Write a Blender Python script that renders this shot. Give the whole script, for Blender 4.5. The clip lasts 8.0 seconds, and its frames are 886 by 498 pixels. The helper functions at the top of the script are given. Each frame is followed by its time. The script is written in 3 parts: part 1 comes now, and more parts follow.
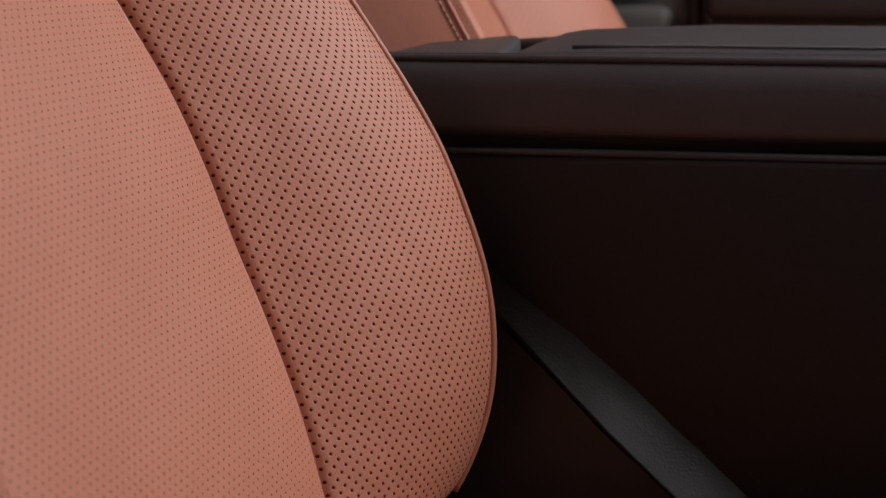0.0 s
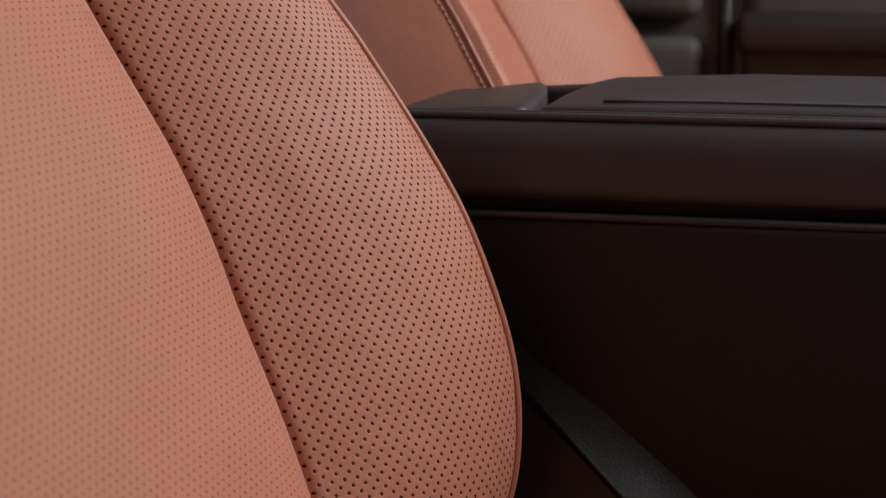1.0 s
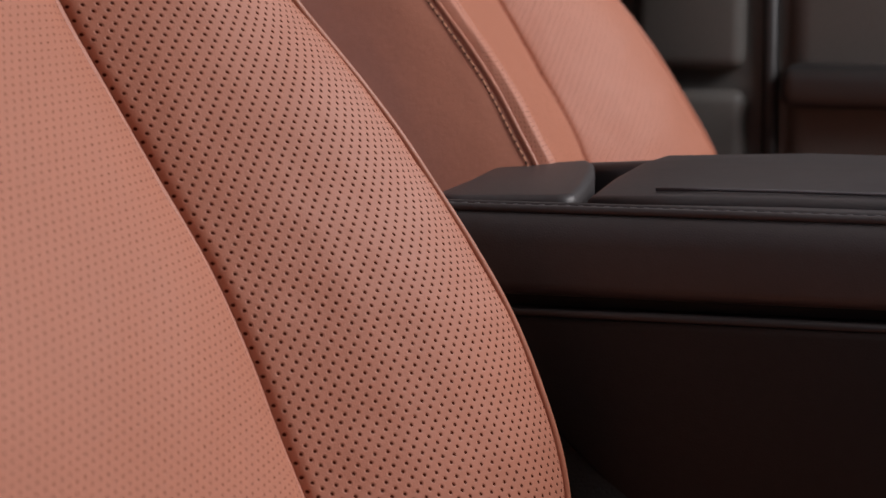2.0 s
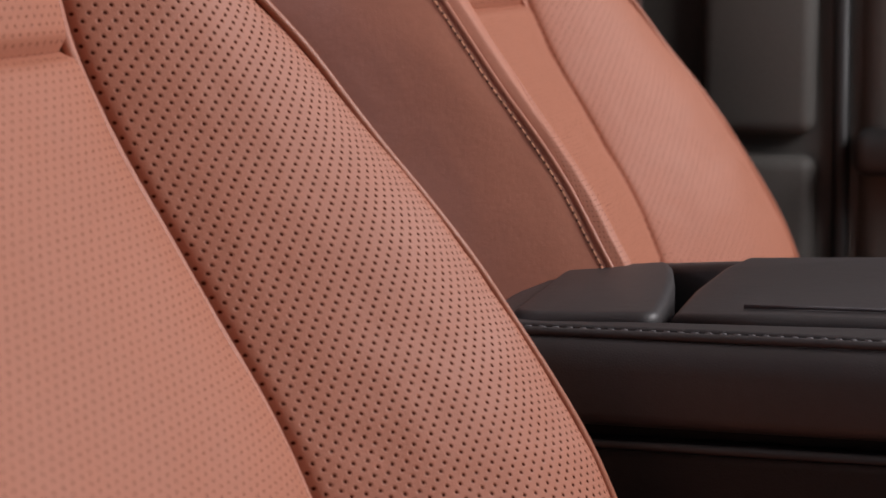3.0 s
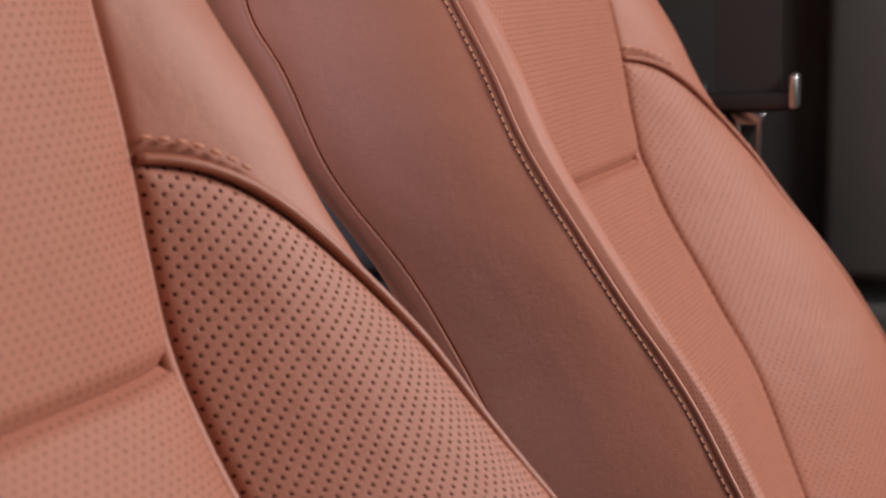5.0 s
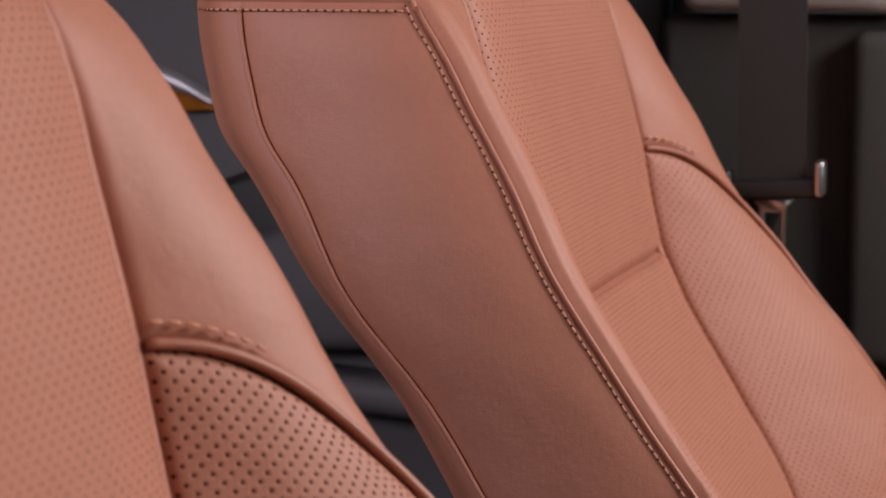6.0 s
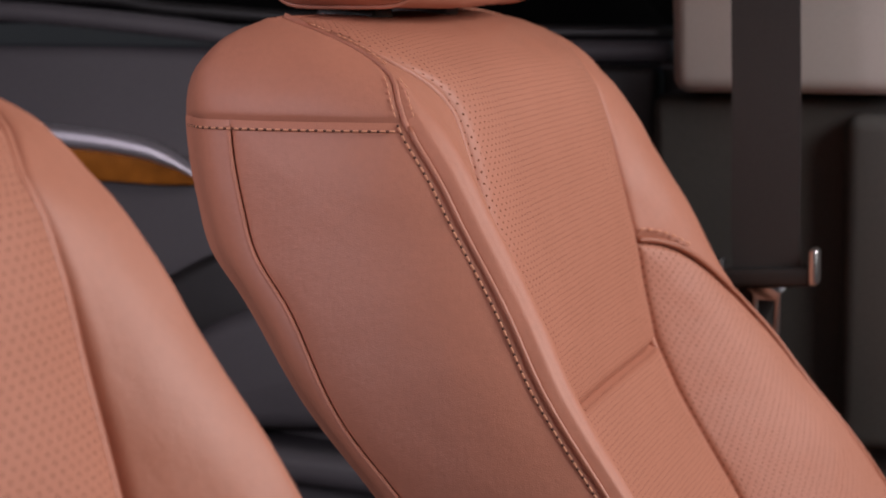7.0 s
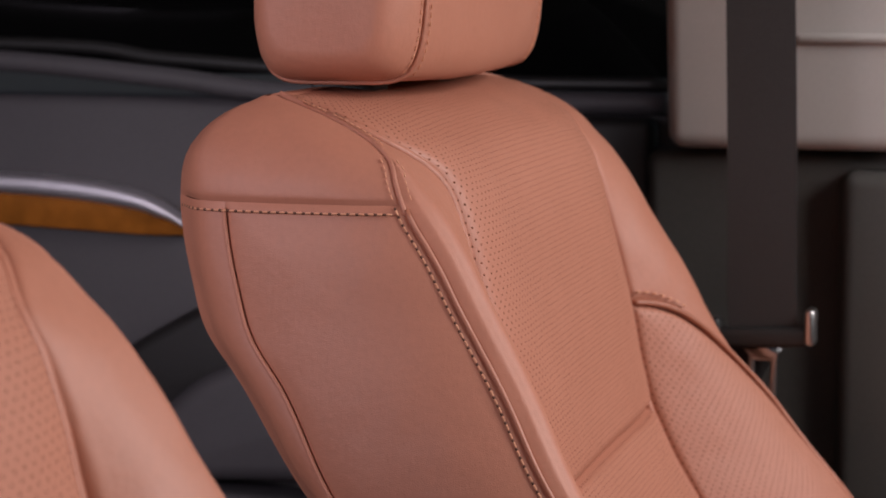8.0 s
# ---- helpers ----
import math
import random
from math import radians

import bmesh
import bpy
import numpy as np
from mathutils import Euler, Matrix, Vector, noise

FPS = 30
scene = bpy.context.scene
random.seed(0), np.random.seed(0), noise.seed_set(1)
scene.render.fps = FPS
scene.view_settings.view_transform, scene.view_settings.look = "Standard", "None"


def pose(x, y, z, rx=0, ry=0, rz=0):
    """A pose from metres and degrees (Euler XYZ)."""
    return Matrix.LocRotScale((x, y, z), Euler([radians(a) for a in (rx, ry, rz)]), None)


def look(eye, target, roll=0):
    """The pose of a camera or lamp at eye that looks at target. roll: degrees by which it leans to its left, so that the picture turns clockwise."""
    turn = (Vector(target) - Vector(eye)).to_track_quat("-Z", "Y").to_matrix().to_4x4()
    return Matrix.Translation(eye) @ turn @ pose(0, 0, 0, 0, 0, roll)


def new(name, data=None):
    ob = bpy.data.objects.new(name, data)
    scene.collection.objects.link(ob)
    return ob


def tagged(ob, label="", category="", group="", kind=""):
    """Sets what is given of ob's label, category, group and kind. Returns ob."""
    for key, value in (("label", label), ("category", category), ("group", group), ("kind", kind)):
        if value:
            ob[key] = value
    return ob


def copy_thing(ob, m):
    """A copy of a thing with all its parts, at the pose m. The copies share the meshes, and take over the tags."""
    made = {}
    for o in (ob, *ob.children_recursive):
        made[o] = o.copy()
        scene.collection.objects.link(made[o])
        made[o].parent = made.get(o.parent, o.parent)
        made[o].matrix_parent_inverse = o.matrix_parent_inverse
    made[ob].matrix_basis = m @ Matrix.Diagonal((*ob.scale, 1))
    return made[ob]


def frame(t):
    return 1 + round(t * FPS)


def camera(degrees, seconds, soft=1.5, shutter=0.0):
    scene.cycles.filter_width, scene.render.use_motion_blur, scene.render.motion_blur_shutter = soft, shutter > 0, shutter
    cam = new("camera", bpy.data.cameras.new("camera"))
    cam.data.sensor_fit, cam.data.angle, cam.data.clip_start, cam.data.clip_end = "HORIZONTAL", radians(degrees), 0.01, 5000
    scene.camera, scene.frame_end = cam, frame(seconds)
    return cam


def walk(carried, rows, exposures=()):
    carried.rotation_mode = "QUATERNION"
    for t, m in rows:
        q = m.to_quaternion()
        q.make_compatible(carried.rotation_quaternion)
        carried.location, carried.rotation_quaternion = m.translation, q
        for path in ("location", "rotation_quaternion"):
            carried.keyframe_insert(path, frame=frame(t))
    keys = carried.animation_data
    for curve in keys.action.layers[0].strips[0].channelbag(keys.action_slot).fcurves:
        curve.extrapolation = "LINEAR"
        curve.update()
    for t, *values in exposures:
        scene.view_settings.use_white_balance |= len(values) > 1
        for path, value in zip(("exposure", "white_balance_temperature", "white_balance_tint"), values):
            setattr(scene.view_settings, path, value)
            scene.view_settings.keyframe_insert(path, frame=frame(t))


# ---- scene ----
cam = camera(23.92, 8.0)
PATH = [
    (0.0, look((0.4130, -1.1290, 0.6670), (-0.021, 0.802, 0.376), 0.0)),
    (0.5, look((0.4000, -1.0910, 0.6800), (-0.033, 0.839, 0.387), 0.3)),
    (1.0, look((0.3950, -1.0650, 0.6910), (-0.053, 0.862, 0.399), 0.4)),
    (1.5, look((0.3870, -1.0420, 0.7060), (-0.071, 0.883, 0.417), 0.4)),
    (3.0, look((0.3410, -0.9570, 0.7690), (-0.164, 0.958, 0.489), 0.1)),
    (3.5, pose(0.3278, -0.9272, 0.7889, 81.96, -0.07, 15.22)),
    (4.0, pose(0.3170, -0.9098, 0.8158, 81.91, -0.04, 15.73)),
    (4.5, pose(0.3064, -0.8921, 0.8410, 82.01, -0.16, 16.40)),
    (6.0, pose(0.2800, -0.8350, 0.9162, 82.38, -0.12, 17.17)),
    (6.5, pose(0.2755, -0.8225, 0.9441, 82.53, -0.07, 17.03)),
    (7.0, pose(0.2692, -0.8151, 0.9686, 82.63, 0.05, 16.71)),
    (7.5, pose(0.2640, -0.8091, 0.9891, 82.74, 0.12, 16.47)),
    (8.0, pose(0.2604, -0.8038, 1.0045, 82.78, 0.13, 16.33)),
]
walk(cam, PATH)
cam.data.dof.use_dof, cam.data.dof.focus_distance, cam.data.dof.aperture_fstop = True, 0.945, 17.0

# ---- world and large lights ----
world = bpy.data.worlds.new("world")
scene.world = world
world.use_nodes = True
wn, wl = world.node_tree.nodes, world.node_tree.links
sky = wn.new("ShaderNodeTexSky")
sky.sky_type, sky.sun_disc = "NISHITA", False
sky.sun_elevation, sky.sun_rotation = radians(48), radians(120)
wn["Background"].inputs["Strength"].default_value = 0.012
wl.new(sky.outputs["Color"], wn["Background"].inputs["Color"])


def sun_lamp(strength, angle, direction):
    data = bpy.data.lights.new("sun", "SUN")
    data.energy, data.angle, data.color = strength, radians(angle), (1.0, 0.93, 0.86)
    ob = new("sun", data)
    ob.matrix_world = look((0, 0, 0), direction)
    return ob


sun_lamp(0.3, 30, (-0.9, 0.0, -0.6))


def area_lamp(name, eye, target, sx, sy, watts, color):
    data = bpy.data.lights.new(name, "AREA")
    data.shape, data.size, data.size_y, data.energy, data.color = "RECTANGLE", sx, sy, watts, color
    ob = new(name, data)
    ob.matrix_world = look(eye, target)
    return ob


# daylight in the openings: the windscreen and the near rear side window
area_lamp("windscreen_daylight", (1.30, 0.16, 1.46), (0.0, 0.02, 0.72), 1.25, 0.55, 24.5, (1.0, 0.95, 0.97))
area_lamp("side_window_daylight", (-0.45, -0.75, 1.12), (-0.20, 0.5, 0.82), 0.80, 0.26, 7, (0.97, 0.88, 1.0))


# ---- materials ----
def material(name, color, rough=0.5, metal=0.0, grain=0.0, scale=900.0, vary=0.06, blotch=9.0, spec=0.5, hole=None, crease=0.0):
    """Leather, plastic, cloth or metal: colour that varies at two scales, and a fine grain."""
    m = bpy.data.materials.new(name)
    m.use_nodes = True
    n, l = m.node_tree.nodes, m.node_tree.links
    b = n["Principled BSDF"]
    b.inputs["Roughness"].default_value, b.inputs["Metallic"].default_value = rough, metal
    b.inputs["Specular IOR Level"].default_value = spec
    co = n.new("ShaderNodeTexCoord")
    big, small = n.new("ShaderNodeTexNoise"), n.new("ShaderNodeTexNoise")
    big.inputs["Scale"].default_value, small.inputs["Scale"].default_value = blotch, scale * 0.25
    big.inputs["Detail"].default_value = small.inputs["Detail"].default_value = 4
    l.new(co.outputs["Object"], big.inputs["Vector"]), l.new(co.outputs["Object"], small.inputs["Vector"])
    add = n.new("ShaderNodeMath")
    add.operation = "MULTIPLY_ADD"
    add.inputs[1].default_value = 0.5
    half = n.new("ShaderNodeMath")
    half.operation = "MULTIPLY"
    half.inputs[1].default_value = 0.5
    l.new(small.outputs["Fac"], half.inputs[0])
    l.new(big.outputs["Fac"], add.inputs[0]), l.new(half.outputs[0], add.inputs[2])
    ramp = n.new("ShaderNodeValToRGB")
    ramp.color_ramp.elements[0].position, ramp.color_ramp.elements[1].position = 0.3, 0.7
    ramp.color_ramp.elements[0].color = (*[c * (1 - vary) for c in color], 1)
    ramp.color_ramp.elements[1].color = (*[min(1, c * (1 + vary)) for c in color], 1)
    l.new(add.outputs[0], ramp.inputs["Fac"])
    out = ramp.outputs["Color"]
    height = None
    if grain:
        vor = n.new("ShaderNodeTexVoronoi")
        vor.feature = "DISTANCE_TO_EDGE"
        vor.inputs["Scale"].default_value = scale
        l.new(co.outputs["Object"], vor.inputs["Vector"])
        soft = n.new("ShaderNodeMath")
        soft.operation = "MULTIPLY_ADD"
        soft.inputs[1].default_value = 0.6
        l.new(vor.outputs["Distance"], soft.inputs[0]), l.new(small.outputs["Fac"], soft.inputs[2])
        height = soft.outputs[0]
        if crease:
            long = n.new("ShaderNodeMapping")
            long.inputs["Scale"].default_value = (520, 520, 90)
            wave = n.new("ShaderNodeTexNoise")
            wave.inputs["Scale"].default_value, wave.inputs["Detail"].default_value = 1.0, 3
            l.new(co.outputs["Object"], long.inputs["Vector"]), l.new(long.outputs["Vector"], wave.inputs["Vector"])
            both = n.new("ShaderNodeMath")
            both.operation = "MULTIPLY_ADD"
            both.inputs[1].default_value = crease
            l.new(wave.outputs["Fac"], both.inputs[0]), l.new(height, both.inputs[2])
            height = both.outputs[0]
        bump = n.new("ShaderNodeBump")
        bump.inputs["Strength"].default_value, bump.inputs["Distance"].default_value = grain, 0.0004
        l.new(height, bump.inputs["Height"])
        l.new(bump.outputs["Normal"], b.inputs["Normal"])
        rr = n.new("ShaderNodeMath")
        rr.operation = "MULTIPLY_ADD"
        rr.inputs[1].default_value, rr.inputs[2].default_value = 0.16, rough - 0.08
        l.new(big.outputs["Fac"], rr.inputs[0]), l.new(rr.outputs[0], b.inputs["Roughness"])
    if hole:
        # staggered punched holes, laid out in metres along the panel
        pitch, radius, inside = hole
        uv = n.new("ShaderNodeUVMap")
        masks = []
        for off in (0.0, 0.5):
            mv = n.new("ShaderNodeVectorMath")
            mv.operation = "MULTIPLY_ADD"
            mv.inputs[1].default_value, mv.inputs[2].default_value = (1 / pitch, 1 / pitch, 0), (off, off, 0)
            fr = n.new("ShaderNodeVectorMath")
            fr.operation = "FRACTION"
            ce = n.new("ShaderNodeVectorMath")
            ce.operation = "SUBTRACT"
            ce.inputs[1].default_value = (0.5, 0.5, 0)
            le = n.new("ShaderNodeVectorMath")
            le.operation = "LENGTH"
            l.new(uv.outputs["UV"], mv.inputs[0]), l.new(mv.outputs[0], fr.inputs[0])
            l.new(fr.outputs[0], ce.inputs[0]), l.new(ce.outputs[0], le.inputs[0])
            masks.append(le.outputs["Value"])
        mi = n.new("ShaderNodeMath")
        mi.operation = "MINIMUM"
        l.new(masks[0], mi.inputs[0]), l.new(masks[1], mi.inputs[1])
        rim = n.new("ShaderNodeMapRange")
        rim.interpolation_type = "SMOOTHSTEP"
        rim.inputs["From Min"].default_value, rim.inputs["From Max"].default_value = radius * 0.88 / pitch, radius * 1.10 / pitch
        l.new(mi.outputs[0], rim.inputs["Value"])
        mix = n.new("ShaderNodeMix")
        mix.data_type = "RGBA"
        mix.inputs["A"].default_value = (*inside, 1)
        l.new(rim.outputs["Result"], mix.inputs["Factor"]), l.new(out, mix.inputs["B"])
        out = mix.outputs["Result"]
        gloss = n.new("ShaderNodeMath")
        gloss.operation = "MULTIPLY"
        gloss.inputs[1].default_value = spec
        l.new(rim.outputs["Result"], gloss.inputs[0]), l.new(gloss.outputs[0], b.inputs["Specular IOR Level"])
        dent = n.new("ShaderNodeMapRange")
        dent.interpolation_type = "SMOOTHSTEP"
        dent.inputs["From Min"].default_value, dent.inputs["From Max"].default_value = radius * 0.9 / pitch, radius * 1.7 / pitch
        l.new(mi.outputs[0], dent.inputs["Value"])
        bump2 = n.new("ShaderNodeBump")
        bump2.inputs["Strength"].default_value, bump2.inputs["Distance"].default_value = 0.45, 0.0004
        l.new(dent.outputs["Result"], bump2.inputs["Height"])
        l.new(bump.outputs["Normal"], bump2.inputs["Normal"])
        l.new(bump2.outputs["Normal"], b.inputs["Normal"])
    l.new(out, b.inputs["Base Color"])
    return m


TAN = (0.43, 0.170, 0.106)
LEATHER = material("tan_leather", TAN, 0.54, grain=0.45, scale=1100, vary=0.06, crease=0.5)
PERFORATED = material("perforated_tan_leather", TAN, 0.58, grain=0.3, scale=1100, vary=0.05, hole=(0.0061, 0.00078, (0.062, 0.016, 0.009)))
FINE_PERFORATED = material("fine_perforated_tan_leather", TAN, 0.56, grain=0.3, scale=1100, vary=0.05, hole=(0.0061, 0.00052, (0.085, 0.028, 0.017)))
PIPING = material("tan_piping", (0.36, 0.13, 0.075), 0.45, grain=0.25, scale=1300)
THREAD = material("tan_thread", (0.62, 0.285, 0.165), 0.6, grain=0.3, scale=3000, vary=0.12)
NEEDLE_HOLE = material("dark_needle_hole", (0.12, 0.044, 0.026), 0.8, vary=0.1)
BLACK_LEATHER = material("black_leather", (0.024, 0.0215, 0.0215), 0.42, spec=0.5, grain=0.35, scale=900, vary=0.1)
ARMREST_LEATHER = material("charcoal_leather", (0.046, 0.042, 0.043), 0.46, spec=0.5, grain=0.4, scale=700, vary=0.12)
# console leather darkened for the flank: its shade is put into the colour
CONSOLE_SHADED = material("black_console_shaded", (0.013, 0.011, 0.0105), 0.6, spec=0.3, grain=0.5, scale=700, vary=0.15)
GREY_THREAD = material("grey_thread", (0.10, 0.094, 0.10), 0.7, grain=0.3, scale=3000)
BLACK_PLASTIC = material("black_plastic", (0.018, 0.017, 0.017), 0.5, grain=0.3, scale=1500, vary=0.1)
DARK_TRIM = material("dark_grey_trim", (0.090, 0.083, 0.090), 0.6, grain=0.4, scale=1200, vary=0.1)
PILLAR_PAD = material("pillar_pad_trim", (0.072, 0.068, 0.062), 0.65, grain=0.4, scale=1200, vary=0.12)
GREY_TRIM = material("light_grey_trim", (0.50, 0.46, 0.43), 0.65, grain=0.3, scale=1400, vary=0.05)
WEBBING = material("belt_webbing", (0.030, 0.028, 0.028), 0.75, grain=0.8, scale=1700, vary=0.15)
CHROME = material("chrome", (0.86, 0.82, 0.88), 0.50, metal=1.0, vary=0.03)
STEEL = material("steel", (0.55, 0.53, 0.52), 0.3, metal=1.0, vary=0.05)
WOOD = material("amber_wood", (0.36, 0.12, 0.018), 0.22, vary=0.35, blotch=30, scale=300)
RED = material("red_button", (0.65, 0.02, 0.015), 0.35, vary=0.04)
CARPET = material("dark_carpet", (0.02, 0.019, 0.018), 0.95, grain=1.0, scale=700, vary=0.3)
FOLD = material("grained_black_leather", (0.020, 0.018, 0.016), 0.55, spec=0.45, grain=1.0, scale=420, vary=0.2)
GLASS_DARK = material("tinted_glass", (0.004, 0.004, 0.004), 0.08, vary=0.02)
HEADLINER = material("light_headliner", (0.50, 0.47, 0.44), 0.9, grain=0.5, scale=900)
CONCRETE = material("concrete_ground", (0.22, 0.21, 0.20), 0.85, grain=0.5, scale=60, vary=0.15, blotch=1.5)


# ---- mesh helpers ----
def part(name, bm, mat, parent, label=""):
    """A bmesh as one mesh object under a thing or under a part."""
    me = bpy.data.meshes.new(name)
    bm.normal_update()
    bm.to_mesh(me)
    bm.free()
    me.materials.append(mat)
    me.polygons.foreach_set("use_smooth", [True] * len(me.polygons))
    ob = new(name, me)
    ob.parent = parent
    if label:
        tagged(ob, label)
    return ob


def thing(name, label, category, group="", kind=""):
    return tagged(new(name), label, category, group, kind)


def curve_of(table):
    """A smooth function through (key, value) pairs."""
    ks, vs = np.array([k for k, v in table]), np.array([v for k, v in table])
    m = np.gradient(vs, ks)

    def f(z):
        z = min(max(z, ks[0]), ks[-1])
        i = min(max(int(np.searchsorted(ks, z)) - 1, 0), len(ks) - 2)
        h = ks[i + 1] - ks[i]
        t = (z - ks[i]) / h
        return float((2 * t**3 - 3 * t**2 + 1) * vs[i] + (t**3 - 2 * t**2 + t) * h * m[i] + (3 * t**2 - 2 * t**3) * vs[i + 1] + (t**3 - t**2) * h * m[i + 1])
    return f


def crowded(n):
    """n + 1 steps from 0 to 1, closer together at both ends."""
    t = np.linspace(0, 1, n + 1)
    return 0.45 * t + 0.55 * (0.5 - 0.5 * np.cos(np.pi * t))


def panel(fn, nu, nv, sink=0.002, width=0.003, puff=0.002, reach=0.02, thick=0.0, sunk=(1, 1, 1, 1)):
    """A padded panel fn(u, v): its edges sink into the seams, its middle swells. sunk: which edges (u0, u1, v0, v1) are seams."""
    us, vs = crowded(nu), crowded(nv)
    P = np.array([[fn(u, v) for v in vs] for u in us], dtype=float)
    du, dv = np.gradient(P, axis=0), np.gradient(P, axis=1)
    N = np.cross(du, dv)
    N /= np.maximum(np.linalg.norm(N, axis=2, keepdims=True), 1e-12)
    lu = np.linalg.norm(np.diff(P, axis=0), axis=2)
    lv = np.linalg.norm(np.diff(P, axis=1), axis=2)
    cu = np.concatenate([np.zeros((1, P.shape[1])), np.cumsum(lu, 0)])
    cv = np.concatenate([np.zeros((P.shape[0], 1)), np.cumsum(lv, 1)], axis=1)
    far = np.full(cu.shape, 9.0)
    rim = np.minimum(np.minimum(cu, cu[-1:] - cu), np.minimum(cv, cv[:, -1:] - cv))
    for flag, d in zip(sunk, (cu, cu[-1:] - cu, cv, cv[:, -1:] - cv)):
        if flag:
            far = np.minimum(far, d)
    off = -sink * np.exp(-(far / width) ** 2) + puff * (1 - np.exp(-rim / reach))
    soft = np.array([[noise.noise(Vector(q) * 28) + 0.5 * noise.noise(Vector(q) * 75) for q in row] for row in P])
    Q = P + N * (off + 0.0007 * soft * np.minimum(1, rim / 0.01))[..., None]
    bm = bmesh.new()
    verts = [[bm.verts.new(q) for q in row] for row in Q]
    layer = bm.loops.layers.uv.new("UVMap")
    for i in range(nu):
        for j in range(nv):
            f = bm.faces.new((verts[i][j], verts[i + 1][j], verts[i + 1][j + 1], verts[i][j + 1]))
            for lo, (a, c) in zip(f.loops, ((i, j), (i + 1, j), (i + 1, j + 1), (i, j + 1))):
                lo[layer].uv = (cu[a, c], cv[a, c])
    return bm, Q, N


def tube(points, radius, sides=8, closed=False):
    """A round bead along a line of points."""
    pts = [Vector(p) for p in points]
    bm = bmesh.new()
    rings, n = [], len(pts)
    side = None
    for i, p in enumerate(pts):
        a, c = (pts[i - 1], pts[(i + 1) % n]) if closed else (pts[max(i - 1, 0)], pts[min(i + 1, n - 1)])
        t = (c - a).normalized()
        if side is None:
            side = t.orthogonal().normalized()
        side = (side - t * side.dot(t)).normalized()
        up = t.cross(side)
        rings.append([bm.verts.new(p + (side * math.cos(k * math.tau / sides) + up * math.sin(k * math.tau / sides)) * radius) for k in range(sides)])
    for i in range(n if closed else n - 1):
        r, s = rings[i], rings[(i + 1) % n]
        for k in range(sides):
            bm.faces.new((r[k], r[(k + 1) % sides], s[(k + 1) % sides], s[k]))
    if not closed:
        bm.faces.new(rings[0][::-1]), bm.faces.new(rings[-1])
    return bm


def resample(points, step):
    pts = [Vector(p) for p in points]
    out, left = [], step * 0.5
    for a, c in zip(pts, pts[1:]):
        d = (c - a).length
        while left < d:
            out.append((a.lerp(c, left / d), (c - a).normalized()))
            left += step
        left -= d
    return out


def stitches(points, step=0.0048, length=0.0034, radius=0.00055, shift=0.0):
    """A row of short rounded stitches along a line."""
    bm = bmesh.new()
    for k, (p, t) in enumerate(resample(points, step)):
        side = t.orthogonal().normalized()
        up = t.cross(side)
        rows = []
        for s, r in ((-0.5, 0.35), (-0.3, 1), (0.3, 1), (0.5, 0.35)):
            c = p + t * (s * length + shift)
            rows.append([bm.verts.new(c + (side * math.cos(a * math.tau / 6) + up * math.sin(a * math.tau / 6)) * radius * r) for a in range(6)])
        for r, q in zip(rows, rows[1:]):
            for a in range(6):
                bm.faces.new((r[a], r[(a + 1) % 6], q[(a + 1) % 6], q[a]))
        bm.faces.new(rows[0][::-1]), bm.faces.new(rows[-1])
    return bm


def rounded_box(x0, x1, y0, y1, z0, z1, r=0.005, seg=3, bend=None):
    bm = bmesh.new()
    bmesh.ops.create_cube(bm, size=1)
    for v in bm.verts:
        v.co = Vector(((x0 + x1) / 2 + v.co.x * (x1 - x0), (y0 + y1) / 2 + v.co.y * (y1 - y0), (z0 + z1) / 2 + v.co.z * (z1 - z0)))
    if r:
        bmesh.ops.bevel(bm, geom=bm.edges[:] + bm.verts[:], offset=r, segments=seg, profile=0.5, affect="EDGES")
    if bend:
        for v in bm.verts:
            v.co = Vector(bend(*v.co))
    return bm


def prism(outline, lo, hi, axis="y", r=0.003, seg=2):
    """An outline of (a, b) pairs pushed along an axis from lo to hi, edges rounded. axis y: (x, z); axis z: (x, y); axis x: (y, z)."""
    def at(a, b, c):
        return {"y": (a, c, b), "z": (a, b, c), "x": (c, a, b)}[axis]
    bm = bmesh.new()
    low, high = [bm.verts.new(at(a, b, lo)) for a, b in outline], [bm.verts.new(at(a, b, hi)) for a, b in outline]
    n = len(outline)
    caps = [bm.faces.new(low), bm.faces.new(high[::-1])]
    for i in range(n):
        bm.faces.new((low[i], high[i], high[(i + 1) % n], low[(i + 1) % n]))
    bmesh.ops.recalc_face_normals(bm, faces=bm.faces[:])
    if r:
        rim = {e for f in caps for e in f.edges}
        bmesh.ops.bevel(bm, geom=list(rim), offset=r, segments=seg, profile=0.5, affect="EDGES")
    return bm


def smooth_line(points, steps=10):
    """A Catmull-Rom line through points."""
    p = [Vector(q) for q in points]
    p = [2 * p[0] - p[1]] + p + [2 * p[-1] - p[-2]]
    out = []
    for a, b, c, d in zip(p, p[1:], p[2:], p[3:]):
        for k in range(steps):
            t = k / steps
            out.append(0.5 * (2 * b + (c - a) * t + (2 * a - 5 * b + 4 * c - d) * t**2 + (3 * b - a - 3 * c + d) * t**3))
    return out + [p[-2]]


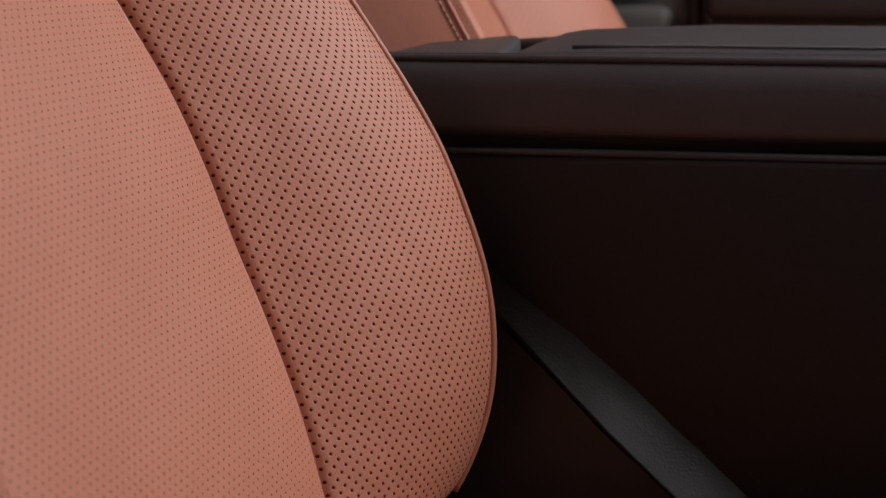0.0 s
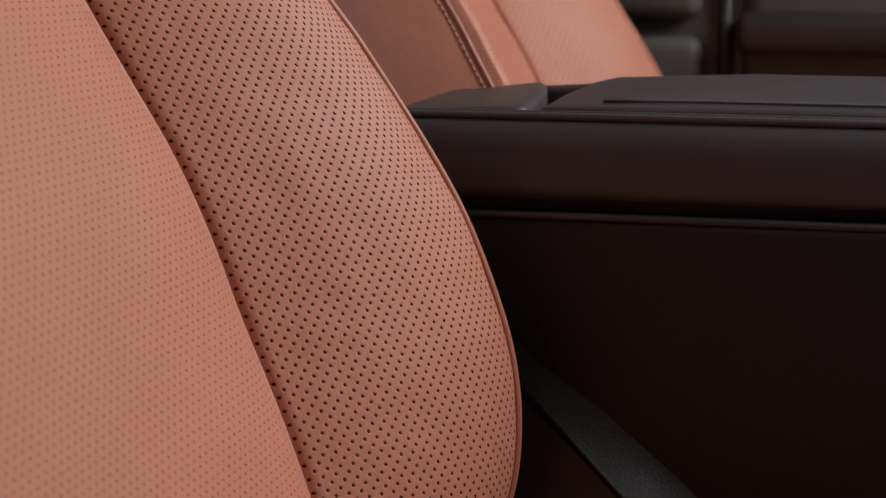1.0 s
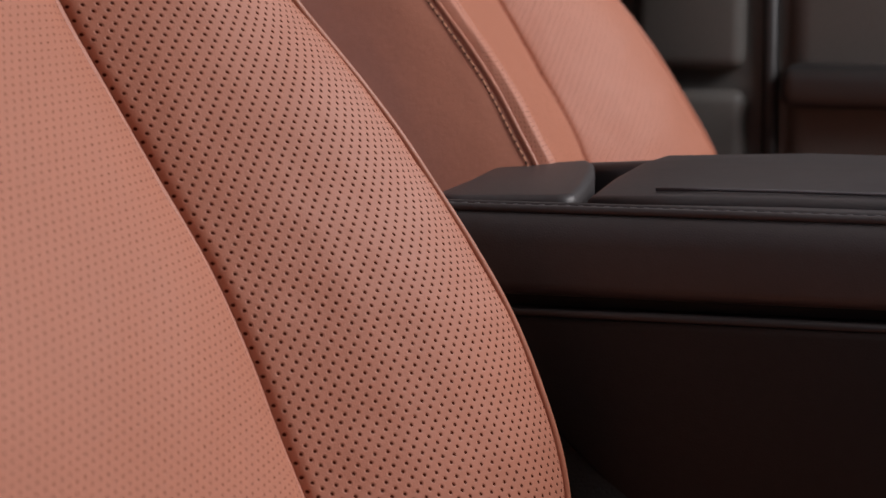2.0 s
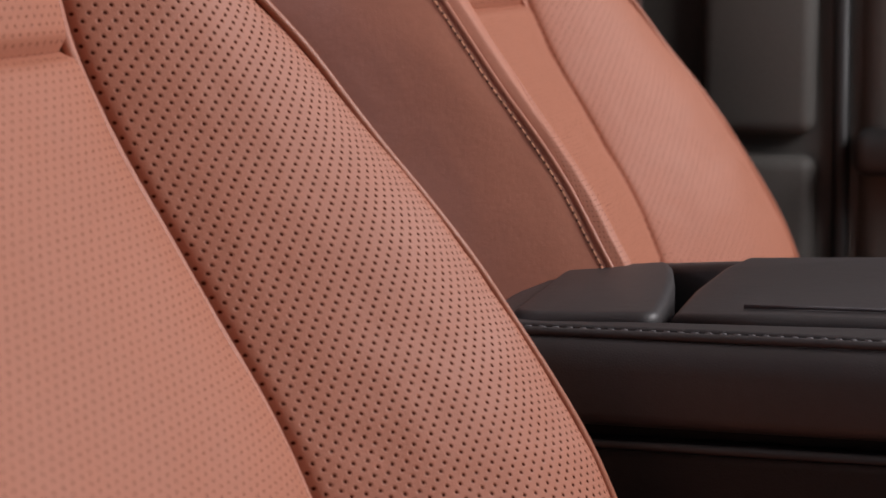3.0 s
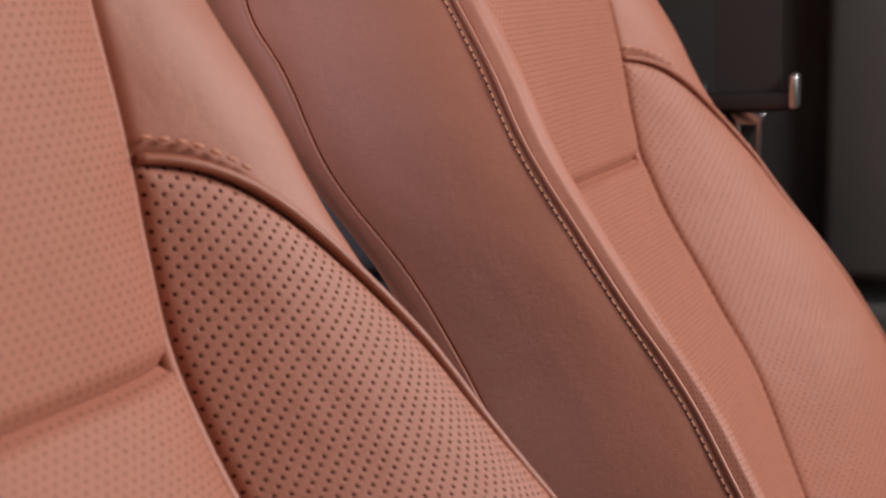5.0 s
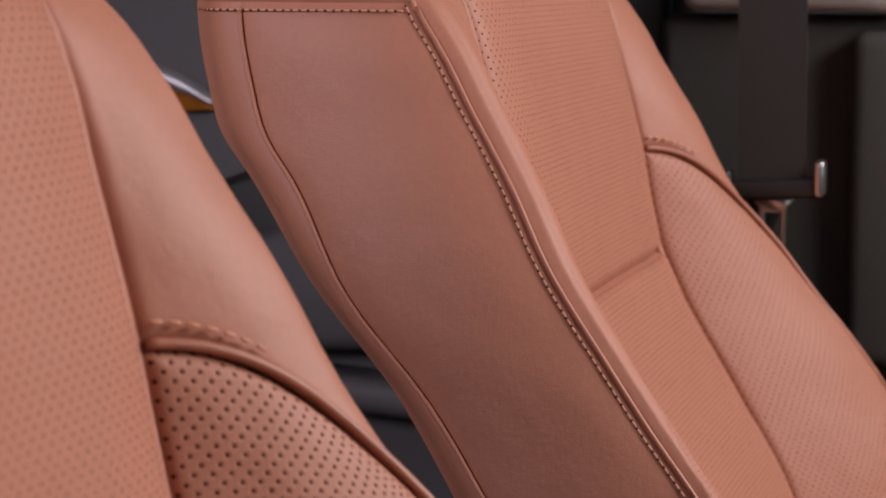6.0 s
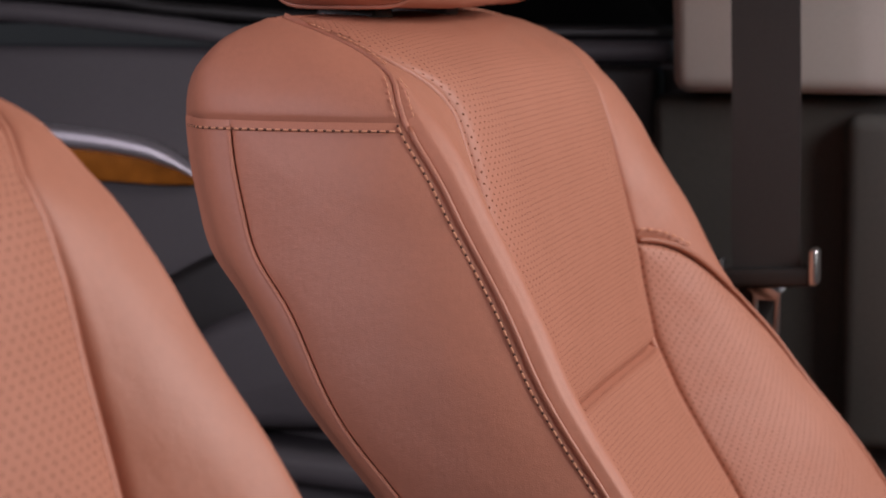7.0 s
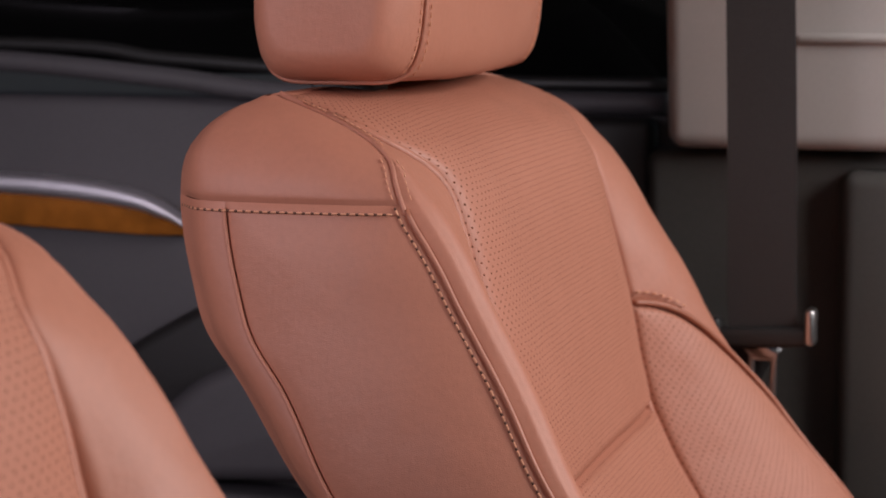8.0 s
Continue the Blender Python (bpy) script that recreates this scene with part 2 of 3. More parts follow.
# ---- front seat: its shape as functions of the height above the car floor ----
INSERT_HALF, SEAM_Z, CAP_Z, LOW, TOP = 0.158, 0.735, 0.900, 0.40, 0.949
seam_x = curve_of([(0.39, 0.168), (0.42, 0.161), (0.459, 0.150), (0.497, 0.136), (0.535, 0.120), (0.566, 0.108), (0.60, 0.092), (0.638, 0.069), (0.663, 0.054),
                   (0.706, 0.029), (0.734, 0.016), (0.77, 0.007), (0.80, 0.001), (0.855, -0.013), (0.883, -0.020), (0.905, -0.029), (0.926, -0.050),
                   (0.941, -0.080), (0.949, -0.112)])
edge_x = curve_of([(0.39, 0.193), (0.412, 0.2045), (0.443, 0.2145), (0.474, 0.2165), (0.506, 0.2125), (0.54, 0.202), (0.575, 0.1875), (0.60, 0.174),
                   (0.625, 0.159), (0.65, 0.1435), (0.668, 0.1305), (0.70, 0.105), (0.73, 0.083), (0.776, 0.051), (0.81, 0.033), (0.85, 0.009), (0.875, -0.005),
                   (0.895, -0.019), (0.91, -0.033), (0.925, -0.049), (0.94, -0.082), (0.949, -0.116)])
back_x = curve_of([(0.39, 0.092), (0.42, 0.092), (0.50, 0.066), (0.60, 0.024), (0.672, -0.019), (0.706, -0.043), (0.757, -0.089), (0.811, -0.127),
                   (0.831, -0.143), (0.86, -0.153), (0.89, -0.159), (0.907, -0.160), (0.925, -0.157), (0.938, -0.147), (0.949, -0.126)])
half_y = curve_of([(0.39, 0.255), (0.50, 0.264), (0.57, 0.260), (0.62, 0.250), (0.66, 0.240), (0.70, 0.232), (0.78, 0.220), (0.84, 0.210),
                   (0.88, 0.206), (0.90, 0.204), (0.915, 0.201), (0.93, 0.193), (0.941, 0.180), (0.949, 0.160)])


def swap(k):
    return 0.5 - 0.5 * math.cos(math.pi * min(max(k, 0), 1))


def spread(z):
    """How far the top of the insert has widened to the shoulder seam, 0 to 1."""
    return swap((z - 0.905) / 0.040)


def insert_half(z):
    return INSERT_HALF + (half_y(z) - INSERT_HALF) * 0.97 * spread(z)


def insert_edge(z):
    return seam_x(z) + (edge_x(z) - seam_x(z)) * spread(z)


def insert_at(k, z):
    """k from -1 to 1 across the insert."""
    lift = 0.006 * (1 - abs(k) ** 8) - 0.004 * (1 - k * k)
    return (seam_x(z) + (insert_edge(z) - seam_x(z)) * k**6 + lift * min(1, (TOP - z) / 0.03), k * insert_half(z), z)


def bolster_at(u, z, s):
    a, b, u = insert_edge(z), edge_x(z), max(u, 0.0)
    w = swap((b - a + 0.012) / 0.04)
    x = a + (b - a) * (w * (0.35 * math.sin(min(u, 1.0) * math.pi / 2) + 0.65 * u) + (1 - w) * u * u) + (0.006 if s > 0 else 0.0015) * math.sin(math.pi * min(u, 1.0)) * w
    return (x, s * (insert_half(z) + (half_y(z) - insert_half(z)) * u), z)


def side_at(v, z, s):
    a, b = edge_x(z), back_x(z)
    grow = mix(0.006, 0.012, swap((z - 0.62) / 0.18) * swap((0.955 - z) / 0.06)) * (1 - min(1.0, abs(2 * v - 1)) ** 2.6)
    tuck = 0.014 * swap((v - 0.80) / 0.20) * swap((v - 0.80) / 0.20)
    return (a + (b - a) * v, s * (half_y(z) + grow - tuck), z)


def wing_at(k, z, s, sharp):
    """From the insert's seam over the crest of the bolster to the flank's seam, the crest rounded."""
    def raw(q):
        return Vector(bolster_at(q / 0.82, z, s)) if q < 0.82 else Vector(side_at((q - 0.82) / 0.18 * stitch_v(z), z, s))
    k = min(max(k, 0.0), 1.0)
    r = (0.04 if sharp else 0.13) * min(1.0, k / 0.13, (1 - k) / 0.13)
    return sum((raw(k + r * d) for d in (-1, -0.66, -0.33, 0, 0.33, 0.66, 1)), Vector()) / 7


def back_at(k, z):
    h = half_y(z) - 0.014
    return (back_x(z) - 0.012 * (1 - k**4) * min(1, (TOP - z) / 0.04), h * k, z)


def piping_z(u):
    return 0.705 + 0.095 * math.sqrt(max(0.0, 1 - u * u))


def stitch_v(z):
    return 0.016 / max(edge_x(z) - back_x(z), 0.04) * swap((0.932 - z) / 0.045)


def mix(a, b, k):
    return a + (b - a) * k


def high(v):
    """Heights from the cap seam to the top, closing faster near the top."""
    return mix(0.0, 1.0, math.sin(v * math.pi / 2))


def lifted(Q, N, pick, amount):
    return [Vector(q) + Vector(n) * amount for q, n in zip(Q[pick], N[pick])]


def headrest_parts(seat):
    zc, zh = 1.044, 0.094

    def shell(u, v, y0, y1):
        # u runs round the section from the back to the front, v from one flank to the other
        y = mix(y0, y1, v)
        e = abs(y) / 0.150
        sq = math.sqrt(max(0.0, 1 - min(1.0, e) ** 9.0))
        a = math.tau * u
        c, s2 = math.cos(a), math.sin(a)
        px = math.copysign(abs(c) ** 0.30, c) * 0.051 * (0.66 + 0.34 * sq)
        pz = math.copysign(abs(s2) ** 0.36, s2) * zh * (0.80 + 0.20 * sq)
        return (-0.090 + px + 0.004 * (pz / zh) - 0.012 * e * e * (px > 0), y, zc + pz + 0.004 * e * e)
    for s, nm in ((-1, "headrest_flank"), (1, "headrest_flank")):
        def flank(u, v, s=s):
            y = s * mix(0.122, 0.1499, v)
            return shell(u if s < 0 else 1 - u, 0, y, y)
        bm, Q, N = panel(flank, 72, 14, sink=0.0012, width=0.0020, puff=0.001, sunk=(0, 0, 1, 0))
        ring = [Vector(q) for q in Q[:, -1]]
        cap = bm.faces.new([bm.verts.new(q) for q in (ring[:-1] if s > 0 else ring[:-1][::-1])])
        bmesh.ops.poke(bm, faces=[cap])
        bmesh.ops.remove_doubles(bm, verts=bm.verts[:], dist=1e-5)
        bmesh.ops.recalc_face_normals(bm, faces=bm.faces[:])
        p = part(nm, bm, LEATHER, seat)
        ring = [Vector(shell(u, 0, s * 0.122, s * 0.122)) for u in np.linspace(0, 1, 61)[:-1]]
        part("seam_bead", tube(ring, 0.0017, 6, True), LEATHER, p)
        for off in (0.1170, 0.1270):
            line = [Vector(shell(u, 0, s * off, s * off)) for u in np.linspace(-0.17, 0.17, 60)]
            mid = Vector((-0.086, s * off, zc))
            part("stitching", stitches([q + (q - mid).normalized() * 0.0010 for q in line], 0.0046, 0.0032, 0.00042), THREAD, p, "row of tan stitches")
    bm, Q, N = panel(lambda u, v: shell(u, v, -0.122, 0.122), 72, 40, sink=0.0016, width=0.0022, puff=0.002, sunk=(0, 0, 1, 1))
    bmesh.ops.recalc_face_normals(bm, faces=bm.faces[:])
    part("headrest_cover", bm, LEATHER, seat)
    for s in (-1, 1):
        p = part("headrest_post", tube([(-0.112, s * 0.065, 0.935), (-0.112, s * 0.065, 0.97)], 0.0065, 14), STEEL, seat, "polished steel post")
        part("collar", rounded_box(-0.130, -0.094, s * 0.065 - 0.016, s * 0.065 + 0.016, 0.940, 0.9535, 0.004, 3), BLACK_PLASTIC, p, "black plastic collar")


def front_seat(label):
    seat = thing("front_seat", label, "car seat", "front seats")
    # centre panels, split by a deep cross seam
    bm, Q, N = panel(lambda u, v: insert_at(mix(-1, 1, u), mix(LOW, SEAM_Z, v)), 44, 90, sink=0.005, width=0.003, puff=0.0035, reach=0.016)
    part("lower_insert", bm, FINE_PERFORATED, seat)
    bm, Q, N = panel(lambda u, v: insert_at(mix(-1, 1, u), mix(SEAM_Z, TOP, high(v))), 44, 80, sink=0.005, width=0.003, puff=0.0035, reach=0.016, sunk=(1, 1, 1, 0))
    part("upper_insert", bm, FINE_PERFORATED, seat)
    for s in (1, -1):
        def way(u):
            return u if s > 0 else 1 - u
        def foot(k):
            return piping_z(min(1.0, k / 0.82)) - (0.30 * max(0.0, k - 0.82) if s < 0 else 0.0)
        bm, Q, N = panel(lambda u, v: wing_at(way(u), mix(LOW, foot(way(u)), v), s, s > 0), 56, 110, sink=0.003, width=0.003, puff=0.0022 * (s > 0), reach=0.014, sunk=(s > 0, s < 0, 0, s > 0))
        part("side_bolster", bm, PERFORATED, seat)
        bm, Q, N = panel(lambda u, v: wing_at(way(u), mix(foot(way(u)), TOP, high(v)), s, False), 52, 80, sink=0.0025, width=0.003, puff=0.0012 * (s > 0), reach=0.014, sunk=(s > 0, s < 0, s > 0, 0))
        part("shoulder_panel", bm, LEATHER, seat)
        # piping over the top of the bolster and down along its outer edge
        line = [wing_at(0.82 * u, piping_z(u), s, True) for u in np.sin(np.linspace(0.0, math.pi / 2, 40))]
        if s < 0:
            line = line[:13]
        else:
            line += [wing_at(0.82, z, s, True) for z in np.linspace(0.702, LOW, 90)]
        fat = [Vector(p) + Vector((0.0020, s * 0.0016, 0.0005)) for p in line]
        part("piping", tube(fat, 0.0020, 8), PIPING, seat, "raised tan piping along the bolster edge")
        # stitches above the piping
        line = [Vector(bolster_at(u, piping_z(u) + 0.0065, s)) + Vector((0.0024, -s * 0.0012, 0.0012)) for u in np.linspace(0.03, 0.50, 30)]
        part("stitching", stitches(line, 0.0062, 0.0042, 0.0007), THREAD, seat, "short row of tan stitches above the piping")
        if s < 0:
            line = [Vector(bolster_at(0.47, z, s)) + Vector((0.0022, 0.0010, 0.0008)) for z in np.linspace(0.43, 0.73, 80)]
            part("stitching", stitches(line, 0.0068, 0.0046, 0.0009), THREAD, seat, "row of tan stitches down the bolster")
            part("needle_mark", stitches(line, 0.0068, 0.0022, 0.0012, 0.0034), NEEDLE_HOLE, seat, "dark needle holes down the bolster")
        bed = [Vector((insert_edge(z) - 0.0022, s * insert_half(z), z)) for z in np.linspace(LOW, 0.94, 90)]
        part("seam_bed", tube(bed, 0.0028, 8), LEATHER, seat)
        # edge strip, flank panel, back border
        def band(f0, f1, z0, z1, rise=None):
            def fn(u, v):
                z = mix(z0, z1, rise(v) if rise else v)
                k = u if s > 0 else 1 - u
                return side_at(mix(f0(z), f1(z), k), z, s)
            return fn
        one = (lambda z: 1.0)
        rear = (lambda z: 1 - (0.034 - 0.010 * swap((0.83 - z) / 0.09)) / max(edge_x(z) - back_x(z), 0.05))
        bm, Q, N = panel(band(stitch_v, rear, LOW, CAP_Z), 40, 120, sink=0.0008, width=0.002, puff=0.004, reach=0.03)
        part("flank_panel", bm, LEATHER, seat, "smooth tan leather flank panel")
        bm, Q, N = panel(band(rear, one, LOW, CAP_Z), 14, 100, sink=0.0006, width=0.002, puff=0.001, reach=0.01)
        part("back_border", bm, LEATHER, seat)
        bm, Q, N = panel(band(stitch_v, one, CAP_Z, TOP, high), 44, 40, sink=0.0016, width=0.002, puff=0.0015, reach=0.015, sunk=(1, 1, 1, 0))
        part("shoulder_cap", bm, LEATHER, seat)
        # stitch rows beside the flank seam, and under the cap
        zs = np.linspace(0.42, CAP_Z - 0.002, 130)
        line = [Vector(side_at(stitch_v(z) + 0.0045 / max(edge_x(z) - back_x(z), 0.05), z, s)) + Vector((0.0004, s * 0.0009, 0)) for z in zs]
        part("stitching", stitches(line, 0.0044, 0.0032, 0.0007), THREAD, seat, "long row of tan stitches on the flank")
        part("needle_mark", stitches(line, 0.0044, 0.0015, 0.0007, 0.0022), NEEDLE_HOLE, seat, "dark needle holes between the flank stitches")
        bead = [Vector(side_at(stitch_v(z), z, s)) + Vector((0.0006, s * 0.0002, 0)) for z in zs]
        part("seam_bead", tube(bead, 0.0015, 6), PIPING, seat)
        line = [Vector(side_at(mix(0.14, 0.97, k), CAP_Z - 0.004, s)) + Vector((0, s * 0.0030, 0)) for k in np.linspace(0, 1, 40)]
        part("stitching", stitches(line, 0.0044, 0.0031, 0.0006), THREAD, seat, "row of tan stitches under the shoulder cap")
        part("needle_mark", stitches(line, 0.0044, 0.0016, 0.0007, 0.0022), NEEDLE_HOLE, seat, "dark needle holes between the cap stitches")
        for gap in (0.0042, -0.0042) if s < 0 else ():
            line = [Vector(side_at(max(0.0, stitch_v(z) + gap / max(edge_x(z) - back_x(z), 0.05)), z, s)) + Vector((0.0005, s * 0.0012, 0)) for z in np.linspace(CAP_Z + 0.002, 0.922, 12)]
            part("stitching", stitches(line, 0.0040, 0.0028, 0.0004), THREAD, seat, "short row of tan stitches on the shoulder cap")
        bead = [wing_at(1.0, z, s, False) + Vector((-0.0004, 0, -0.0004)) for z in np.linspace(CAP_Z - 0.004, 0.9485, 40)]
        part("seam_bead", tube(bead, 0.0014, 6), LEATHER, seat)
        line = [Vector(side_at(rear(z), z, s)) + Vector((0, s * 0.0012, 0)) for z in np.linspace(CAP_Z - 0.003, LOW + 0.01, 70)]
        part("seam_bead", tube(line, 0.0012, 8), LEATHER, seat)
        # seam between the cap and the top of the insert
        if s > 0:
            continue
        line = [wing_at(0.985, z, s, False) + Vector((0.0014, s * 0.0004, 0.0012)) for z in np.linspace(0.926, 0.947, 30)]
        part("stitching", stitches(line, 0.0042, 0.0028, 0.0004), THREAD, seat, "row of tan stitches round the shoulder")
    bm, Q, N = panel(lambda u, v: back_at(mix(1, -1, u), mix(LOW, TOP, high(v))), 30, 60, puff=0.002)
    part("back_panel", bm, LEATHER, seat)
    bm = rounded_box(-0.126, -0.110, -0.155, 0.155, 0.935, 0.9495, 0.003, 2)
    part("top_cover", bm, LEATHER, seat)
    headrest_parts(seat)
    # cushion and base below
    bm = rounded_box(0.06, 0.56, -0.255, 0.255, 0.22, 0.385, 0.05, 5, bend=lambda x, y, z: (x, y, z + (0.03 * (abs(y) / 0.255) ** 3 - 0.015 + 0.02 * (x - 0.06)) * (z > 0.3)))
    part("cushion", bm, LEATHER, seat)
    part("seat_base", rounded_box(0.05, 0.50, -0.20, 0.20, 0.03, 0.23, 0.02, 2), BLACK_PLASTIC, seat, "black plastic seat base")
    for s in (-1, 1):
        part("seat_rail", rounded_box(0.0, 0.55, s * 0.17 - 0.02, s * 0.17 + 0.02, 0.0, 0.035, 0.004, 2), STEEL, seat, "steel floor rail")
    return seat


near_seat = front_seat("tan perforated leather front seat with raised piping, beside the armrest")
near_seat.matrix_basis = pose(0, -0.41, 0)
far_seat = copy_thing(near_seat, pose(0, 0.35, 0))
for ob in far_seat.children:
    # the outer seat wears the finer perforation on its bolsters
    if ob.name.startswith("side_bolster"):
        ob.material_slots[0].link = "OBJECT"
        ob.material_slots[0].material = FINE_PERFORATED
tagged(far_seat, "tan leather front seat with stitched flank and headrest, by the pillar")


# ---- setting ----
def structure(name, bm, mat, label):
    ob = part(name, bm, mat, None, label)
    return tagged(ob, label, name.replace("_", " "), kind="structure")


def setting():
    structure("floor", rounded_box(-0.9, 1.3, -0.72, 0.80, -0.06, 0.0, 0.004, 1), CARPET, "dark carpeted car floor under the seats")
    structure("ground", rounded_box(-400, 400, -400, 400, -0.42, -0.36, 0, 0), CONCRETE, "grey concrete ground under the car")
    structure("ceiling", rounded_box(-1.3, 0.55, -0.86, 0.86, 1.36, 1.40, 0.01, 2), HEADLINER, "light cloth headlining of the car roof")
    structure("wall_rear", rounded_box(-1.34, -1.30, -0.80, 0.86, -0.06, 1.40, 0.004, 1), CARPET, "dark panel closing the cabin behind the seats")
    # near-side panel and pillar: out of view, added to hold back side light
    structure("wall_near_side", rounded_box(-1.30, -0.13, -0.86, -0.79, -0.06, 0.93, 0.02, 2), DARK_TRIM, "unseen dark near-side panel, added where the rear door would be")
    structure("pillar_near_side", rounded_box(-0.17, -0.05, -0.85, -0.78, 0.93, 1.40, 0.02, 2), GREY_TRIM, "unseen light grey near pillar, added to close the side")


setting()


def rear_door():
    door = thing("rear_door", "closed dark grey rear door with amber wood and chrome strip", "car door")
    # inner skin leans outwards a little towards the sill of the window
    def skin(x, y, z):
        return (x, y + 0.03 * (z - 0.7) + 0.012 * math.cos((z - 0.75) * 9), z)
    part("door_panel", rounded_box(-1.25, -0.02, 0.80, 0.86, 0.02, 0.912, 0.012, 4, bend=skin), DARK_TRIM, door)
    part("upper_roll", tube(smooth_line([(-1.25, 0.800, 0.944), (-0.8, 0.797, 0.946), (-0.6, 0.797, 0.941), (-0.446, 0.797, 0.928), (-0.356, 0.797, 0.918), (-0.2, 0.798, 0.912), (-0.03, 0.800, 0.912)]), 0.009, 12), DARK_TRIM, door, "padded dark grey sill roll")
    part("window_glass", rounded_box(-1.2, -0.03, 0.835, 0.84, 0.93, 1.36, 0, 0), GLASS_DARK, door, "dark tinted window glass")
    part("window_seal", tube(smooth_line([(-1.25, 0.815, 0.958), (-0.6, 0.813, 0.955), (-0.446, 0.812, 0.943), (-0.2, 0.812, 0.928), (-0.03, 0.812, 0.926)]), 0.006, 8), BLACK_PLASTIC, door, "black rubber seal")
    # wood strip with a chrome edge that sweeps down to a point
    top = smooth_line([(-1.15, 0, 0.843), (-0.75, 0, 0.8475), (-0.60, 0, 0.8460), (-0.545, 0, 0.8435), (-0.495, 0, 0.8375), (-0.459, 0, 0.828), (-0.424, 0, 0.808)], 8)
    low = smooth_line([(-1.15, 0, 0.802), (-0.75, 0, 0.805), (-0.60, 0, 0.802), (-0.545, 0, 0.800), (-0.495, 0, 0.798), (-0.459, 0, 0.797), (-0.424, 0, 0.798)], 8)
    bm = prism([(p.x, p.z - 0.004) for p in top] + [(p.x, p.z) for p in reversed(low)], 0.790, 0.815, "y", 0.002, 2)
    wood = part("wood_strip", bm, WOOD, door, "glossy amber wood strip")
    bm = bmesh.new()
    rows = []
    for k, p in enumerate(top):
        f = k / (len(top) - 1)
        h = 0.0125 + 0.005 * math.sin(math.pi * min(1, f * 1.1)) - 0.006 * max(0, f - 0.85) / 0.15
        rows.append([bm.verts.new((p.x, 0.792 - 0.0055 * math.sin(a) - 0.002, p.z - h / 2 + math.cos(a) * h / 2)) for a in np.linspace(0, math.pi, 9)] + [bm.verts.new((p.x, 0.80, p.z - h))] + [bm.verts.new((p.x, 0.80, p.z))])
    for r, q in zip(rows, rows[1:]):
        for a in range(11):
            bm.faces.new((r[a], q[a], q[(a + 1) % 11], r[(a + 1) % 11]))
    bm.faces.new(rows[-1]), bm.faces.new(rows[0][::-1])
    bmesh.ops.recalc_face_normals(bm, faces=bm.faces[:])
    part("chrome_edge", bm, CHROME, wood, "bright chrome edge")
    # swept lower padding
    out = smooth_line([(-0.62, 0, 0.60), (-0.52, 0, 0.675), (-0.45, 0, 0.722), (-0.38, 0, 0.752), (-0.25, 0, 0.775), (-0.05, 0, 0.785)], 8)
    bm = prism([(p.x, p.z) for p in out] + [(-0.05, 0.66), (-0.25, 0.655), (-0.36, 0.645), (-0.45, 0.63), (-0.52, 0.605)], 0.775, 0.82, "y", 0.012, 4)
    part("lower_pad", bm, BLACK_LEATHER, door, "padded black leather lower panel")
    out = smooth_line([(-0.50, 0, 0.58), (-0.43, 0, 0.665), (-0.37, 0, 0.700), (-0.25, 0, 0.728), (-0.05, 0, 0.738)], 8)
    bm = prism([(p.x, p.z) for p in out] + [(-0.05, 0.62), (-0.40, 0.60)], 0.745, 0.80, "y", 0.016, 4)
    part("door_armrest", bm, DARK_TRIM, door, "dark grey door armrest")
    for z, y, h in ((0.605, 0.760, 0.016), (0.545, 0.745, 0.014)):
        part("pocket_ledge", rounded_box(-0.75, -0.04, y, 0.82, z - h, z + h, 0.011, 4, bend=lambda x, yy, zz: (x, yy, zz - 0.05 * (x + 0.35) + 0.25 * (x + 0.35) ** 2)), DARK_TRIM, door)
    return door


rear_door()


def pillar():
    p = thing("pillar_trim", "dark grey lower and light grey upper pillar trim", "pillar trim")
    def lean(x, y, z):
        return (x - 0.03 * (z - 0.88), y + 0.02 * (z - 0.7), z)
    part("lower_trim", rounded_box(-0.03, 0.62, 0.715, 0.80, 0.02, 0.883, 0.010, 3, bend=lean), PILLAR_PAD, p, "dark grey lower trim")
    # black strip put in for the dark gap between rear door and pillar
    part("door_gap_strip", rounded_box(-0.115, -0.034, 0.770, 0.80, 0.02, 0.902, 0.008, 3), BLACK_PLASTIC, p, "black strip standing in for the dark gap beside the rear door")
    part("upper_trim", rounded_box(-0.010, 0.24, 0.690, 0.80, 0.886, 1.36, 0.012, 4, bend=lean), GREY_TRIM, p, "light grey upper trim")
    part("trim_ledge", rounded_box(0.085, 0.22, 0.684, 0.70, 0.962, 0.969, 0.003, 2, bend=lean), GREY_TRIM, p)
    # raised pads of the lower trim and of the front door behind it
    part("door_edge_panel", rounded_box(0.114, 0.205, 0.690, 0.73, 0.628, 0.872, 0.012, 4), PILLAR_PAD, p, "dark grey moulded panel")
    part("lower_moulding", rounded_box(0.140, 0.207, 0.686, 0.73, 0.38, 0.612, 0.012, 4), PILLAR_PAD, p, "dark grey moulded panel")
    return p


pillar()


def front_door():
    d = thing("front_door", "dark grey front door panel beyond the far seat", "car door")
    part("door_panel", rounded_box(0.238, 1.2, 0.70, 0.78, 0.02, 0.86, 0.02, 4), PILLAR_PAD, d)
    part("door_armrest", rounded_box(0.236, 0.9, 0.66, 0.72, 0.60, 0.635, 0.012, 3), BLACK_PLASTIC, d)
    part("door_gap_strip", tube([(0.228, 0.71, 0.03), (0.226, 0.71, 0.55), (0.222, 0.71, 0.86)], 0.007, 8), BLACK_PLASTIC, d, "black rubber seal")
    return d


front_door()


